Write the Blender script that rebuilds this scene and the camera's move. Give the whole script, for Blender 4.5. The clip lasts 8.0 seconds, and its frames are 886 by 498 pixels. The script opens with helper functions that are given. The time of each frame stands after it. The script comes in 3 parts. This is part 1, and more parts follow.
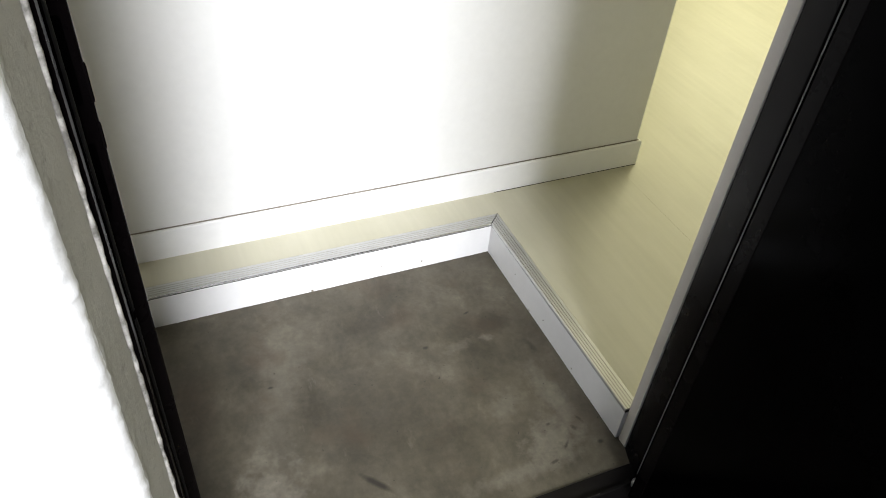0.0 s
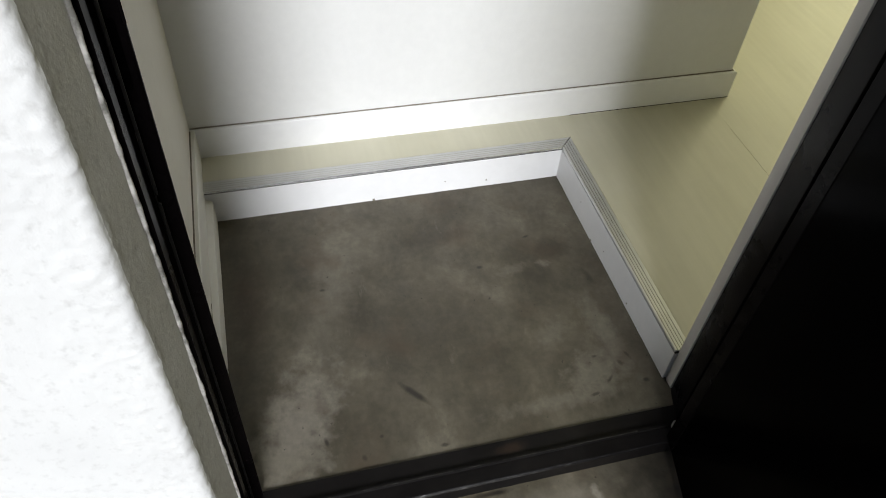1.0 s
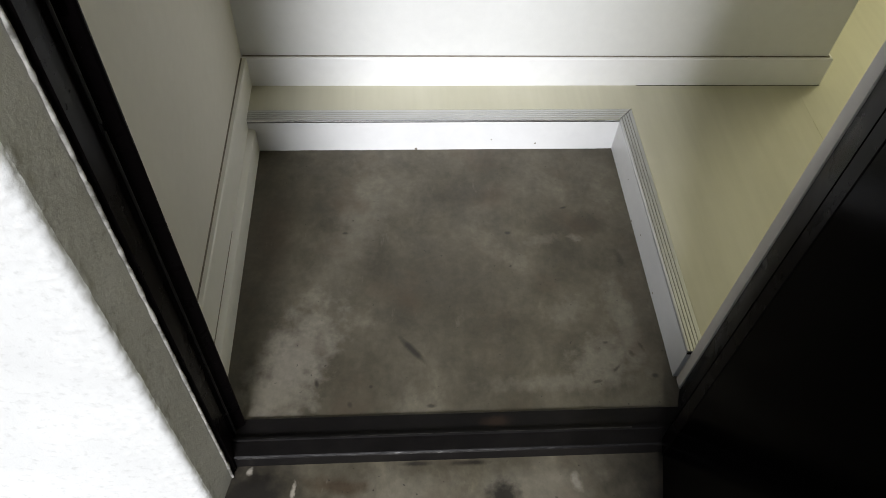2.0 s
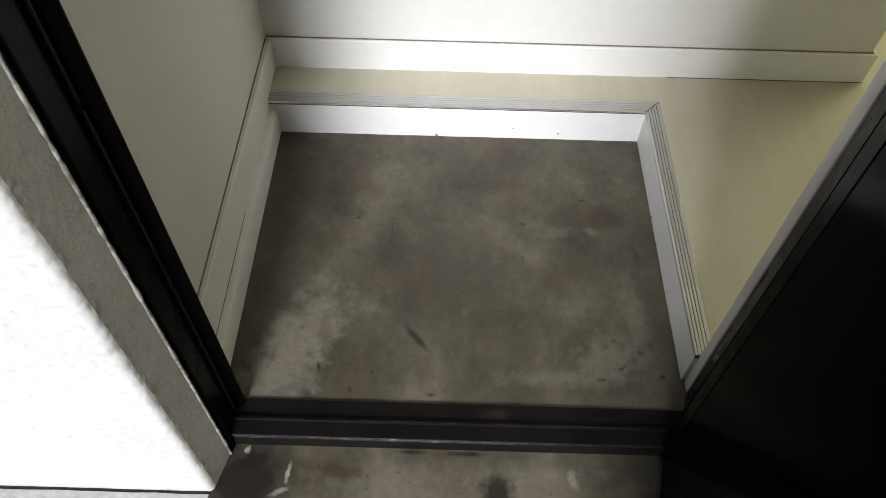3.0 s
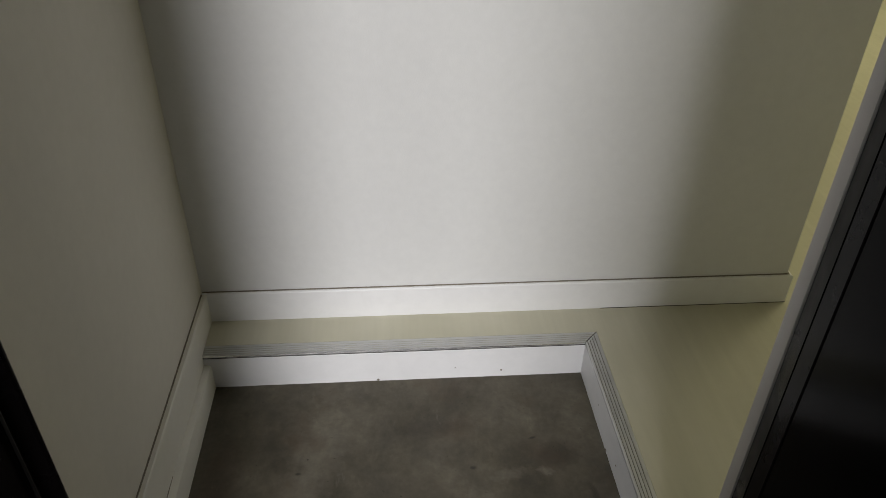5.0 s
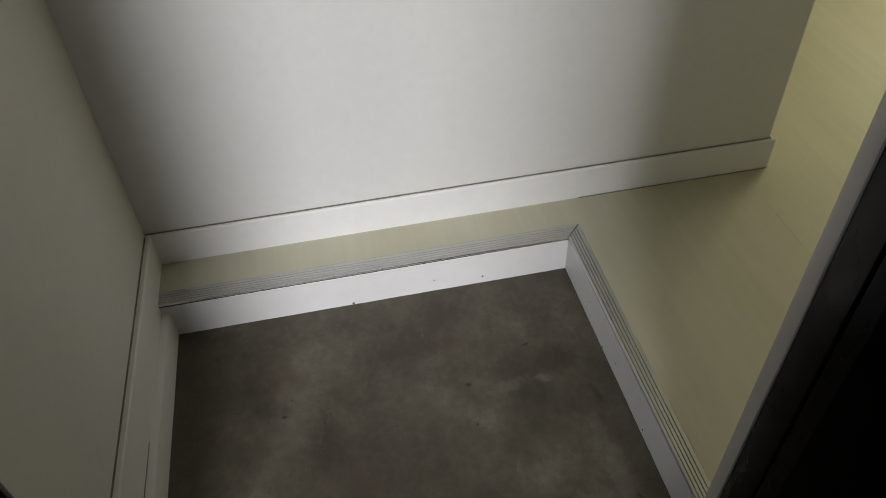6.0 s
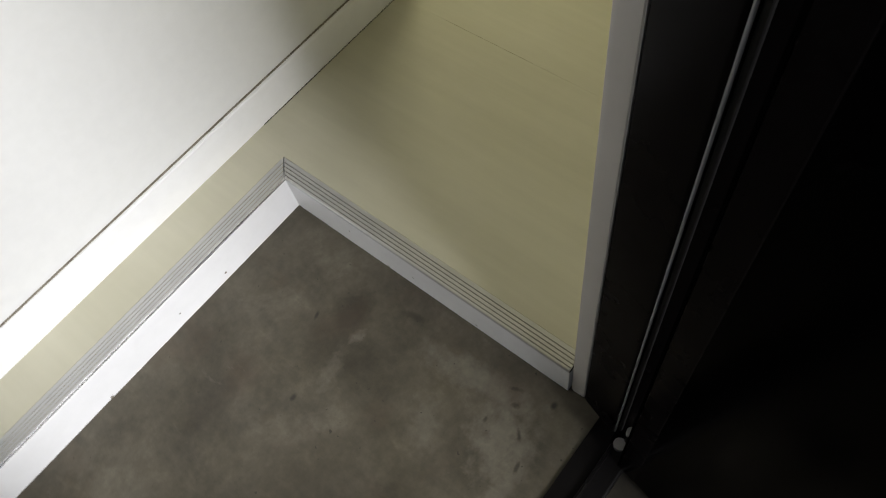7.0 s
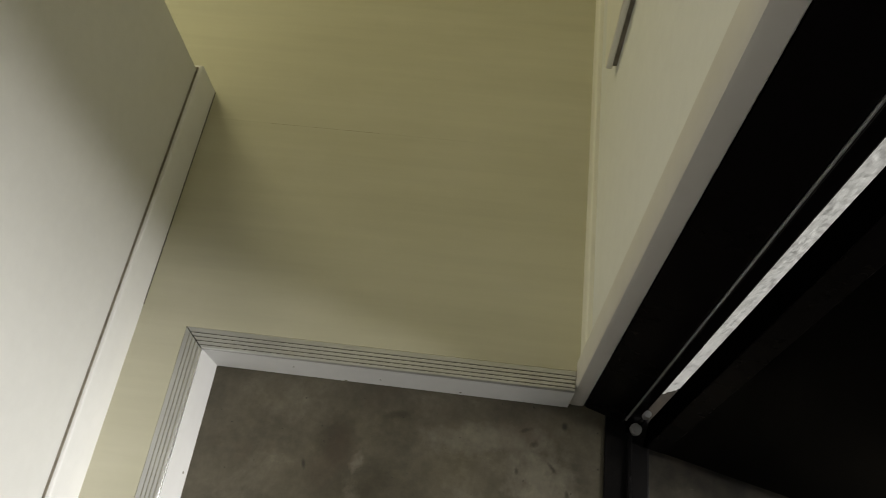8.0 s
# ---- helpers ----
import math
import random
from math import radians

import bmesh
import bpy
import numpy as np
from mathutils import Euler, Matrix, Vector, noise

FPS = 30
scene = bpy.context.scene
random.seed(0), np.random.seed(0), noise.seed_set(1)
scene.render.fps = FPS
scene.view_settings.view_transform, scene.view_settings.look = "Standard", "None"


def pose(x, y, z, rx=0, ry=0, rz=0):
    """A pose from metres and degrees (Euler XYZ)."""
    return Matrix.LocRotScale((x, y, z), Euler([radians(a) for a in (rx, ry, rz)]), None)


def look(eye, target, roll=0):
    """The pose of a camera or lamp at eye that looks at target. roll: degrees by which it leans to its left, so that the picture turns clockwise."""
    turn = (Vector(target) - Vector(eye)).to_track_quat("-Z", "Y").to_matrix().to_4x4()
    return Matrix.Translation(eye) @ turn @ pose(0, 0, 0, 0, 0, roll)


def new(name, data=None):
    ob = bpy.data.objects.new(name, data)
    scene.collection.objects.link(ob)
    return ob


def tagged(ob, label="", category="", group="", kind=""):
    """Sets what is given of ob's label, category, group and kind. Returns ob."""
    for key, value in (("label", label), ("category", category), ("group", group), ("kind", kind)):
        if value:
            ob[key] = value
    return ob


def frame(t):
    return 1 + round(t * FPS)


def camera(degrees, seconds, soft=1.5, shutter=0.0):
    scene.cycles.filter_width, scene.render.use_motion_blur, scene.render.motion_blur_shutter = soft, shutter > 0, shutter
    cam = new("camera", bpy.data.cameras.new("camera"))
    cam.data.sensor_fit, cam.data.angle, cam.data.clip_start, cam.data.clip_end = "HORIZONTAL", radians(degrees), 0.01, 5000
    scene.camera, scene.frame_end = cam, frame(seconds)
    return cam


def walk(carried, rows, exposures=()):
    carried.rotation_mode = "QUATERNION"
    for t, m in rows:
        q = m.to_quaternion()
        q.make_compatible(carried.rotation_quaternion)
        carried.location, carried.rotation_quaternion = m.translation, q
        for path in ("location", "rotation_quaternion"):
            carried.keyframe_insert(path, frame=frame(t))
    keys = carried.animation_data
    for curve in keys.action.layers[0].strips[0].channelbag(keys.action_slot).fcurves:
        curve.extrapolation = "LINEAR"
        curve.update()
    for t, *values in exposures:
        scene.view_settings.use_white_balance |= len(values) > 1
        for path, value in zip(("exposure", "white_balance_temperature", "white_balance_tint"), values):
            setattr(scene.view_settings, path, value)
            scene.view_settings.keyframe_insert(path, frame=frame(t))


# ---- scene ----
cam = camera(62.1, 8.0, soft=0.8, shutter=0.2)
PATH = [
    (0, (0.078, -0.591, 1.201), (0.752, 0.764, -0.107), 5.4),
    (0.5, (0.096, -0.6, 1.193), (0.647, 0.744, -0.182), 5.0),
    (0.8, (0.114, -0.605, 1.181), (0.59, 0.717, -0.243), 4.0),
    (1, (0.14, -0.598, 1.178), (0.554, 0.69, -0.295), 4.7),
    (1.2, (0.174, -0.603, 1.178), (0.539, 0.661, -0.329), 7.0),
    (2.3, (0.347, -0.578, 1.176), (0.39, 0.638, -0.411), 0.8),
    (2.5, (0.368, -0.592, 1.163), (0.373, 0.617, -0.43), -0.1),
    (2.8, (0.366, -0.572, 1.179), (0.369, 0.602, -0.44), 1.1),
    (3, (0.376, -0.569, 1.175), (0.373, 0.617, -0.435), 1.5),
    (3.3, (0.373, -0.565, 1.178), (0.38, 0.69, -0.379), 0.4),
    (3.5, (0.378, -0.572, 1.186), (0.384, 0.79, -0.278), -0.0),
    (3.7, (0.376, -0.576, 1.188), (0.394, 0.884, -0.18), -0.1),
    (4, (0.379, -0.58, 1.189), (0.404, 0.979, -0.064), -0.2),
    (4.2, (0.402, -0.572, 1.199), (0.41, 1.045, 0.022), -0.5),
    (5.3, (0.38, -0.529, 1.141), (0.549, 1.108, 0.004), 1.1),
    (5.5, (0.366, -0.493, 1.154), (0.53, 1.058, -0.099), 0.6),
    (5.8, (0.36, -0.468, 1.118), (0.534, 1.045, -0.179), -2.5),
    (6, (0.362, -0.413, 1.113), (0.61, 1.006, -0.273), -2.5),
    (6.2, (0.391, -0.373, 1.084), (0.694, 1.009, -0.33), -5.2),
    (6.3, (0.434, -0.363, 1.054), (0.716, 0.992, -0.39), -9.3),
    (6.5, (0.451, -0.317, 1.052), (0.879, 0.881, -0.492), -11.3),
    (6.7, (0.477, -0.232, 1.099), (1.037, 0.689, -0.585), -9.5),
    (7, (0.497, -0.143, 1.103), (1.105, 0.616, -0.644), -14.3),
    (7.2, (0.496, -0.048, 1.102), (1.186, 0.541, -0.68), -14.2),
    (7.5, (0.443, 0.091, 1.139), (1.317, 0.524, -0.608), -13.9),
    (7.7, (0.435, 0.138, 1.161), (1.358, 0.451, -0.585), -9.6),
    (8, (0.462, 0.165, 1.177), (1.368, 0.312, -0.6), -2.2),
]
EXPOSURES = [
    (0, 0.28, 6400, 11), (0.5, 0.06, 6400, 11), (1, -0.2, 6400, 10), (2.5, -0.17, 6450, 11), (3.5, -0.12, 6550, 12), (4, -0.47, 6550, 12),
    (5.5, -0.98, 6650, 12), (6, -0.95, 6600, 12), (6.5, -0.45, 6500, 12), (7, -0.27, 6500, 11), (7.5, 0.08, 6500, 10), (8, -0.46, 7000, 8),
]
walk(cam, [(t, look(eye, target, roll)) for t, eye, target, roll in PATH], EXPOSURES)

# ---- light: bright overcast daylight at the open door, a warm window far down the hall ----
world = bpy.data.worlds.new("daylight")
scene.world = world
world.use_nodes = True
wn = world.node_tree.nodes
sky = wn.new("ShaderNodeTexSky")
sky.sky_type = "NISHITA"
sky.sun_disc = False
sky.sun_elevation = radians(32)
sky.sun_rotation = radians(189)
sky.air_density = 1.0
sky.dust_density = 1.0
wn["Background"].inputs["Strength"].default_value = 0.022
world.node_tree.links.new(sky.outputs["Color"], wn["Background"].inputs["Color"])

sun = new("sun", bpy.data.lights.new("sun", "SUN"))
sun.data.energy = 5.0
sun.data.angle = radians(19)
sun.data.color = (0.965, 0.975, 1.0)
sun.matrix_world = look((-0.150, -1.0, 0.60), (0, 0, 0))

hall_light = new("hall_window_light", bpy.data.lights.new("hall_window_light", "AREA"))
hall_light.data.shape = "RECTANGLE"
hall_light.data.size, hall_light.data.size_y = 1.3, 1.2
hall_light.data.energy = 41
hall_light.data.color = (1.0, 0.95, 0.59)
hall_light.matrix_world = look((3.55, 2.35, 1.45), (2.4, 1.95, 1.0))


# ---- materials ----
class Mat:
    """A node material with a principled surface; add() makes a node, wire() joins sockets."""

    def __init__(self, name, rough=0.5, metal=0.0, spec=0.5):
        self.m = bpy.data.materials.new(name)
        self.m.use_nodes = True
        self.t = self.m.node_tree
        self.b = self.t.nodes["Principled BSDF"]
        self.b.inputs["Roughness"].default_value = rough
        self.b.inputs["Metallic"].default_value = metal
        self.b.inputs["Specular IOR Level"].default_value = spec
        self.co = self.add("ShaderNodeTexCoord").outputs["Object"]

    def add(self, kind, **values):
        n = self.t.nodes.new(kind)
        for k, v in values.items():
            n.inputs[k.replace("_", " ")].default_value = v
        return n

    def wire(self, a, b):
        self.t.links.new(a, b)

    def scaled(self, sx, sy, sz):
        n = self.add("ShaderNodeMapping")
        n.inputs["Scale"].default_value = (sx, sy, sz)
        self.wire(self.co, n.inputs["Vector"])
        return n.outputs["Vector"]

    def noise(self, scale, detail=4.0, rough=0.55, vec=None):
        n = self.add("ShaderNodeTexNoise", Scale=scale, Detail=detail, Roughness=rough)
        self.wire(vec or self.co, n.inputs["Vector"])
        return n.outputs["Fac"]

    def ramp(self, fac, stops):
        n = self.add("ShaderNodeValToRGB")
        e = n.color_ramp.elements
        while len(e) < len(stops):
            e.new(0.5)
        for k, (p, c) in enumerate(stops):
            e[k].position = p
            e[k].color = (*c, 1) if len(c) == 3 else (c[0], c[0], c[0], 1)
        self.wire(fac, n.inputs["Fac"])
        return n.outputs["Color"]

    def mix(self, fac, a, b, mode="MIX"):
        n = self.add("ShaderNodeMix")
        n.data_type, n.blend_type = "RGBA", mode
        for s, v in ((n.inputs[0], fac), (n.inputs[6], a), (n.inputs[7], b)):
            if isinstance(v, (int, float)):
                s.default_value = v
            elif isinstance(v, tuple):
                s.default_value = (*v, 1)
            else:
                self.wire(v, s)
        return n.outputs[2]

    def spot(self, x, y, rx, ry, turn=0.0, ragged=0.4, scale=30.0):
        """A ragged oval mark on a level surface: 1 inside, 0 outside."""
        mp = self.add("ShaderNodeMapping")
        mp.vector_type = "TEXTURE"
        mp.inputs["Location"].default_value = (x, y, 0)
        mp.inputs["Rotation"].default_value = (0, 0, radians(turn))
        mp.inputs["Scale"].default_value = (rx, ry, 1000)
        self.wire(self.co, mp.inputs["Vector"])
        ln = self.add("ShaderNodeVectorMath")
        ln.operation = "LENGTH"
        self.wire(mp.outputs["Vector"], ln.inputs[0])
        nz = self.noise(scale, 4.0, 0.6)
        ad = self.add("ShaderNodeMath")
        ad.operation = "MULTIPLY_ADD"
        ad.inputs[1].default_value = 2 * ragged
        self.wire(nz, ad.inputs[0])
        self.wire(ln.outputs["Value"], ad.inputs[2])
        sc = self.add("ShaderNodeMath")
        sc.operation = "MULTIPLY"
        sc.inputs[1].default_value = 0.4
        self.wire(ad.outputs[0], sc.inputs[0])
        return self.ramp(sc.outputs[0], [(0.4 * (0.35 + ragged), (1.0,)), (0.4 * (1.05 + ragged), (0.0,))])

    def bump(self, fac, strength, distance):
        n = self.add("ShaderNodeBump", Strength=strength, Distance=distance)
        self.wire(fac, n.inputs["Height"])
        self.wire(n.outputs["Normal"], self.b.inputs["Normal"])

    def color(self, c):
        if isinstance(c, tuple):
            self.b.inputs["Base Color"].default_value = (*c, 1)
        else:
            self.wire(c, self.b.inputs["Base Color"])

    def rough(self, c):
        self.wire(c, self.b.inputs["Roughness"])


def concrete(name, marks, tone=1.0):
    """Trowelled cement: broad cloudy patches, smears, fine grain, pits and single marks."""
    k = Mat(name, 0.55, 0, 0.45)
    n = k.add("ShaderNodeTexNoise", Scale=4.6, Detail=7.0, Roughness=0.60, Distortion=0.35)
    k.wire(k.co, n.inputs["Vector"])
    shades = [(0.30, (0.044, 0.038, 0.027)), (0.44, (0.066, 0.060, 0.046)), (0.58, (0.092, 0.084, 0.067)), (0.72, (0.155, 0.144, 0.121))]
    c = k.ramp(n.outputs["Fac"], [(p, tuple(v * tone for v in col)) for p, col in shades])
    n = k.add("ShaderNodeTexNoise", Scale=15.0, Detail=7.0, Roughness=0.66, Distortion=0.25)
    k.wire(k.scaled(1.0, 0.55, 1.0), n.inputs["Vector"])
    c = k.mix(1.0, c, k.ramp(n.outputs["Fac"], [(0.28, (0.66,)), (0.50, (1.0,)), (0.60, (1.10,)), (0.74, (1.60,))]), "MULTIPLY")
    for x, y, rx, ry, turn, ragged, scale, amount, col in marks:
        f = k.mix(1.0 - amount, k.spot(x, y, rx, ry, turn, ragged, scale), (0.0, 0.0, 0.0))
        c = k.mix(f, c, col)
    c = k.mix(0.5, c, k.ramp(k.noise(75, 5, 0.65), [(0.30, (0.66,)), (0.70, (1.18,))]), "MULTIPLY")
    c = k.mix(1.0, c, k.ramp(k.noise(1.0, 6, 0.7, k.scaled(34, 26, 30)), [(0.30, (0.90,)), (0.52, (1.0,)), (0.72, (1.12,))]), "MULTIPLY")
    c = k.mix(k.ramp(k.noise(7.0, 4, 0.55), [(0.54, (0.0,)), (0.72, (0.55,))]), c, (0.068 * tone, 0.050 * tone, 0.036 * tone))
    smear = k.ramp(k.noise(1.0, 5, 0.7, k.scaled(30, 9, 10)), [(0.64, (0.0,)), (0.76, (0.40,))])
    c = k.mix(smear, c, (0.17 * tone, 0.162 * tone, 0.145 * tone))
    c = k.mix(k.ramp(k.noise(95, 2, 0.5), [(0.72, (0.0,)), (0.76, (0.75,))]), c, (0.022, 0.019, 0.016))
    k.color(k.mix(1.0, c, (1.03, 0.985, 0.875), "MULTIPLY"))
    k.rough(k.ramp(k.noise(14, 4), [(0.3, (0.40,)), (0.7, (0.62,))]))
    k.bump(k.noise(90, 6, 0.7), 0.14, 0.002)
    return k.m


# the damp tone also serves for shade painted on the ground by the door
DARK, PALE, WET_AND_SHADE = (0.020, 0.017, 0.014), (0.165, 0.156, 0.136), (0.013, 0.0115, 0.0105)
M_CONCRETE = concrete("entry_concrete", [
    (0.115, 0.07, 0.075, 0.160, -22, 1.0, 30, 0.80, (0.19, 0.18, 0.165)),
    (0.085, 0.00, 0.085, 0.045, 0, 0.8, 30, 0.60, PALE),
    (0.24, 0.42, 0.06, 0.15, -12, 0.9, 20, 0.40, PALE),
    (0.19, 0.27, 0.07, 0.16, -8, 1.1, 16, 0.25, PALE),
    (0.05, 0.36, 0.045, 0.14, 0, 0.7, 18, 0.55, (0.052, 0.037, 0.026)),
    (0.70, 0.385, 0.055, 0.035, 10, 0.6, 40, 0.80, (0.036, 0.030, 0.023)),
    (0.672, 0.350, 0.020, 0.010, -20, 0.9, 90, 0.55, PALE),
    (0.60, 0.345, 0.045, 0.018, 15, 1.0, 80, 0.30, PALE),
    (0.68, 0.065, 0.080, 0.050, 25, 1.0, 40, 0.75, PALE),
    (0.735, 0.15, 0.026, 0.11, 8, 1.0, 36, 0.70, PALE),
    (0.63, 0.17, 0.05, 0.03, 30, 0.9, 40, 0.40, PALE),
    (0.60, 0.02, 0.16, 0.020, 0, 0.9, 45, 0.45, PALE),
    (0.46, 0.47, 0.10, 0.035, 5, 0.7, 24, 0.60, (0.042, 0.036, 0.028)),
    (0.40, 0.25, 0.15, 0.11, 30, 0.8, 14, 0.50, (0.052, 0.046, 0.035)),
    (0.756, 0.295, 0.008, 0.030, 12, 0.6, 60, 0.70, (0.034, 0.028, 0.022)),
    (0.330, 0.094, 0.040, 0.0082, -50, 0.3, 40, 0.95, DARK),
    (0.768, 0.029, 0.008, 0.006, 0, 0.3, 60, 0.9, DARK),
    (0.219, -0.012, 0.006, 0.008, 20, 0.4, 60, 0.9, DARK),
    (0.160, 0.030, 0.005, 0.011, 10, 0.4, 60, 0.85, DARK),
    (0.36, -0.018, 0.010, 0.005, 0, 0.7, 90, 0.8, DARK),
    (0.255, 0.022, 0.004, 0.004, 0, 0.3, 60, 0.8, DARK),
    (0.535, 0.365, 0.008, 0.006, 0, 0.5, 60, 0.85, DARK),
    (0.20, 0.37, 0.007, 0.004, 0, 0.4, 60, 0.85, DARK),
    (0.660, 0.432, 0.010, 0.004, 15, 0.4, 60, 0.85, DARK),
    (0.735, 0.075, 0.006, 0.010, 40, 0.8, 120, 0.75, DARK),
    (0.700, 0.045, 0.012, 0.004, 40, 0.8, 120, 0.75, DARK),
    (0.755, 0.09, 0.004, 0.012, 20, 0.8, 120, 0.75, DARK),
    (0.66, 0.02, 0.012, 0.004, 10, 0.8, 120, 0.7, DARK),
    (0.69, 0.10, 0.006, 0.004, 10, 0.8, 120, 0.7, DARK),
])
M_GROUND = concrete("outside_concrete", [
    (0.30, -0.17, 0.14, 0.05, 3, 0.8, 22, 0.6, (0.20, 0.19, 0.165)),
    (0.52, -0.16, 0.14, 0.05, -3, 0.8, 22, 0.6, (0.19, 0.18, 0.158)),
    (0.055, -0.165, 0.105, 0.110, 8, 0.35, 45, 0.96, WET_AND_SHADE),
    (0.09, -0.260, 0.100, 0.070, 0, 0.3, 45, 0.95, WET_AND_SHADE),
    (0.25, -0.245, 0.09, 0.045, -10, 0.7, 32, 0.85, WET_AND_SHADE),
    (0.205, -0.142, 0.06, 0.018, -8, 0.7, 40, 0.75, (0.055, 0.036, 0.022)),
    (0.475, -0.180, 0.034, 0.046, 10, 0.7, 50, 0.92, WET_AND_SHADE),
    (0.46, -0.215, 0.06, 0.03, 10, 0.7, 40, 0.85, WET_AND_SHADE),
    (0.60, -0.150, 0.010, 0.022, 12, 0.7, 90, 0.85, (0.34, 0.33, 0.30)),
    # shade beside the open door, painted into the ground's colour
    (0.82, -0.24, 0.25, 0.32, 0, 0.3, 25, 0.97, WET_AND_SHADE),
    (0.42, -0.110, 0.045, 0.006, 0, 0.6, 60, 0.85, WET_AND_SHADE),
    (0.33, -0.109, 0.03, 0.005, 0, 0.6, 60, 0.8, WET_AND_SHADE),
    (0.128, -0.150, 0.0040, 0.022, -6, 0.9, 140, 0.9, (0.42, 0.40, 0.37)),
    (0.118, -0.182, 0.018, 0.006, 25, 0.9, 120, 0.8, (0.38, 0.36, 0.33)),
    (0.055, -0.113, 0.006, 0.008, -30, 0.7, 120, 0.9, (0.5, 0.48, 0.45)),
], 1.55)


def painted(name, col, tint, rough, bump_scale, bump, mottled=0.5, spec=0.4):
    """Painted board, paper or plaster: a faint mottle at two scales and fine relief."""
    k = Mat(name, rough, 0, spec)
    a = k.ramp(k.noise(3.0, 4), [(0.35, tint), (0.65, col)])
    f = k.ramp(k.noise(45, 5, 0.6), [(0.35, (0.94,)), (0.65, (1.0,))])
    k.color(k.mix(mottled, a, f, "MULTIPLY"))
    k.bump(k.noise(bump_scale, 3, 0.6), bump, 0.001)
    return k.m


M_WALL = painted("wall_paper", (0.70, 0.70, 0.685), (0.68, 0.68, 0.665), 0.72, 420, 0.25)
# same paper as M_WALL, with the side wall's warm shade mixed into it
M_SIDE = painted("shaded_wall_paper", (0.63, 0.605, 0.54), (0.60, 0.575, 0.51), 0.72, 420, 0.25)
M_WHITE = painted("white_board", (0.80, 0.80, 0.80), (0.76, 0.76, 0.76), 0.42, 60, 0.08)
M_LEFT = painted("cream_board", (0.74, 0.725, 0.66), (0.70, 0.68, 0.62), 0.45, 60, 0.10)
M_CASING = painted("grey_casing", (0.60, 0.575, 0.54), (0.54, 0.515, 0.48), 0.40, 80, 0.08)
M_CEIL = painted("ceiling_paper", (0.80, 0.79, 0.76), (0.77, 0.76, 0.73), 0.8, 300, 0.2)

# dust tone, which also stands in for shade on ledges and behind the panel
k = Mat("dust_and_shade", 0.9, 0, 0.2)
k.color(k.ramp(k.noise(60, 4), [(0.3, (0.15, 0.132, 0.105)), (0.7, (0.27, 0.245, 0.20))]))
M_DUST_AND_SHADE = k.m
k = Mat("seam_dirt", 0.8, 0, 0.2)
k.color(k.ramp(k.noise(60, 4), [(0.35, (0.30, 0.275, 0.19)), (0.65, (0.46, 0.44, 0.33))]))
M_SEAM = k.m

k = Mat("vinyl_floor", 0.38, 0, 0.45)
grain = k.noise(1.0, 6, 0.6, k.scaled(55, 2.2, 20))
broad = k.noise(1.0, 4, 0.6, k.scaled(9, 1.6, 5))
c = k.ramp(broad, [(0.30, (0.475, 0.455, 0.345)), (0.70, (0.535, 0.515, 0.400))])
c = k.mix(0.55, c, k.ramp(grain, [(0.30, (0.90,)), (0.70, (1.02,))]), "MULTIPLY")
c = k.mix(k.ramp(k.noise(7, 5, 0.65), [(0.50, (0.0,)), (0.75, (0.30,))]), c, (0.56, 0.53, 0.44))
k.color(c)
k.rough(k.ramp(k.noise(60, 5, 0.65), [(0.3, (0.40,)), (0.7, (0.50,))]))
k.bump(grain, 0.12, 0.001)
M_VINYL = k.m

k = Mat("brushed_aluminium", 0.38, 0.75)
k.color(k.ramp(k.noise(14, 4), [(0.3, (0.50, 0.50, 0.50)), (0.7, (0.57, 0.57, 0.56))]))
k.rough(k.ramp(k.noise(20, 4), [(0.3, (0.33,)), (0.7, (0.42,))]))
M_ALU = k.m

k = Mat("polished_aluminium", 0.22, 1.0)
k.color(k.ramp(k.noise(30, 4), [(0.3, (0.72, 0.72, 0.72)), (0.7, (0.82, 0.82, 0.82))]))
M_POLISH = k.m

k = Mat("joint", 0.9, 0, 0.1)
k.color(k.ramp(k.noise(80, 3), [(0.3, (0.035, 0.032, 0.028)), (0.7, (0.07, 0.065, 0.058))]))
M_JOINT = k.m

k = Mat("groove_fill", 0.8, 0, 0.2)
k.color(k.ramp(k.noise(80, 3), [(0.3, (0.11, 0.105, 0.09)), (0.7, (0.20, 0.19, 0.165))]))
M_GROOVE = k.m


def enamel(name, col, rough, spec, lift=0.3):
    """Dark baked enamel on steel, with faint smears in its gloss."""
    k = Mat(name, rough, 0, spec)
    k.color(k.mix(k.ramp(k.noise(25, 5, 0.65), [(0.45, (0.0,)), (0.8, (lift,))]), col, tuple(v * 2.0 + 0.001 for v in col)))
    k.rough(k.ramp(k.noise(7, 5, 0.65), [(0.3, (rough * 0.75,)), (0.7, (rough * 1.35,))]))
    k.bump(k.noise(160, 2), 0.04, 0.0005)
    return k.m


M_FRAME = enamel("dark_brown_enamel", (0.0030, 0.0023, 0.0025), 0.26, 0.022)
M_DOOR = enamel("black_enamel", (0.0008, 0.0007, 0.0008), 0.14, 0.009)
k = Mat("sill_enamel", 0.42, 0.0, 0.14)
c = k.mix(k.ramp(k.noise(18, 6, 0.7), [(0.45, (0.0,)), (0.75, (0.5,))]), (0.0055, 0.0048, 0.0048), (0.015, 0.013, 0.012))
c = k.mix(k.mix(0.72, k.spot(0.47, -0.052, 0.030, 0.012, 0, 0.6, 60), (0.0, 0.0, 0.0)), c, (0.060, 0.036, 0.022))
k.color(c)
k.rough(k.ramp(k.noise(12, 5), [(0.3, (0.30,)), (0.7, (0.55,))]))
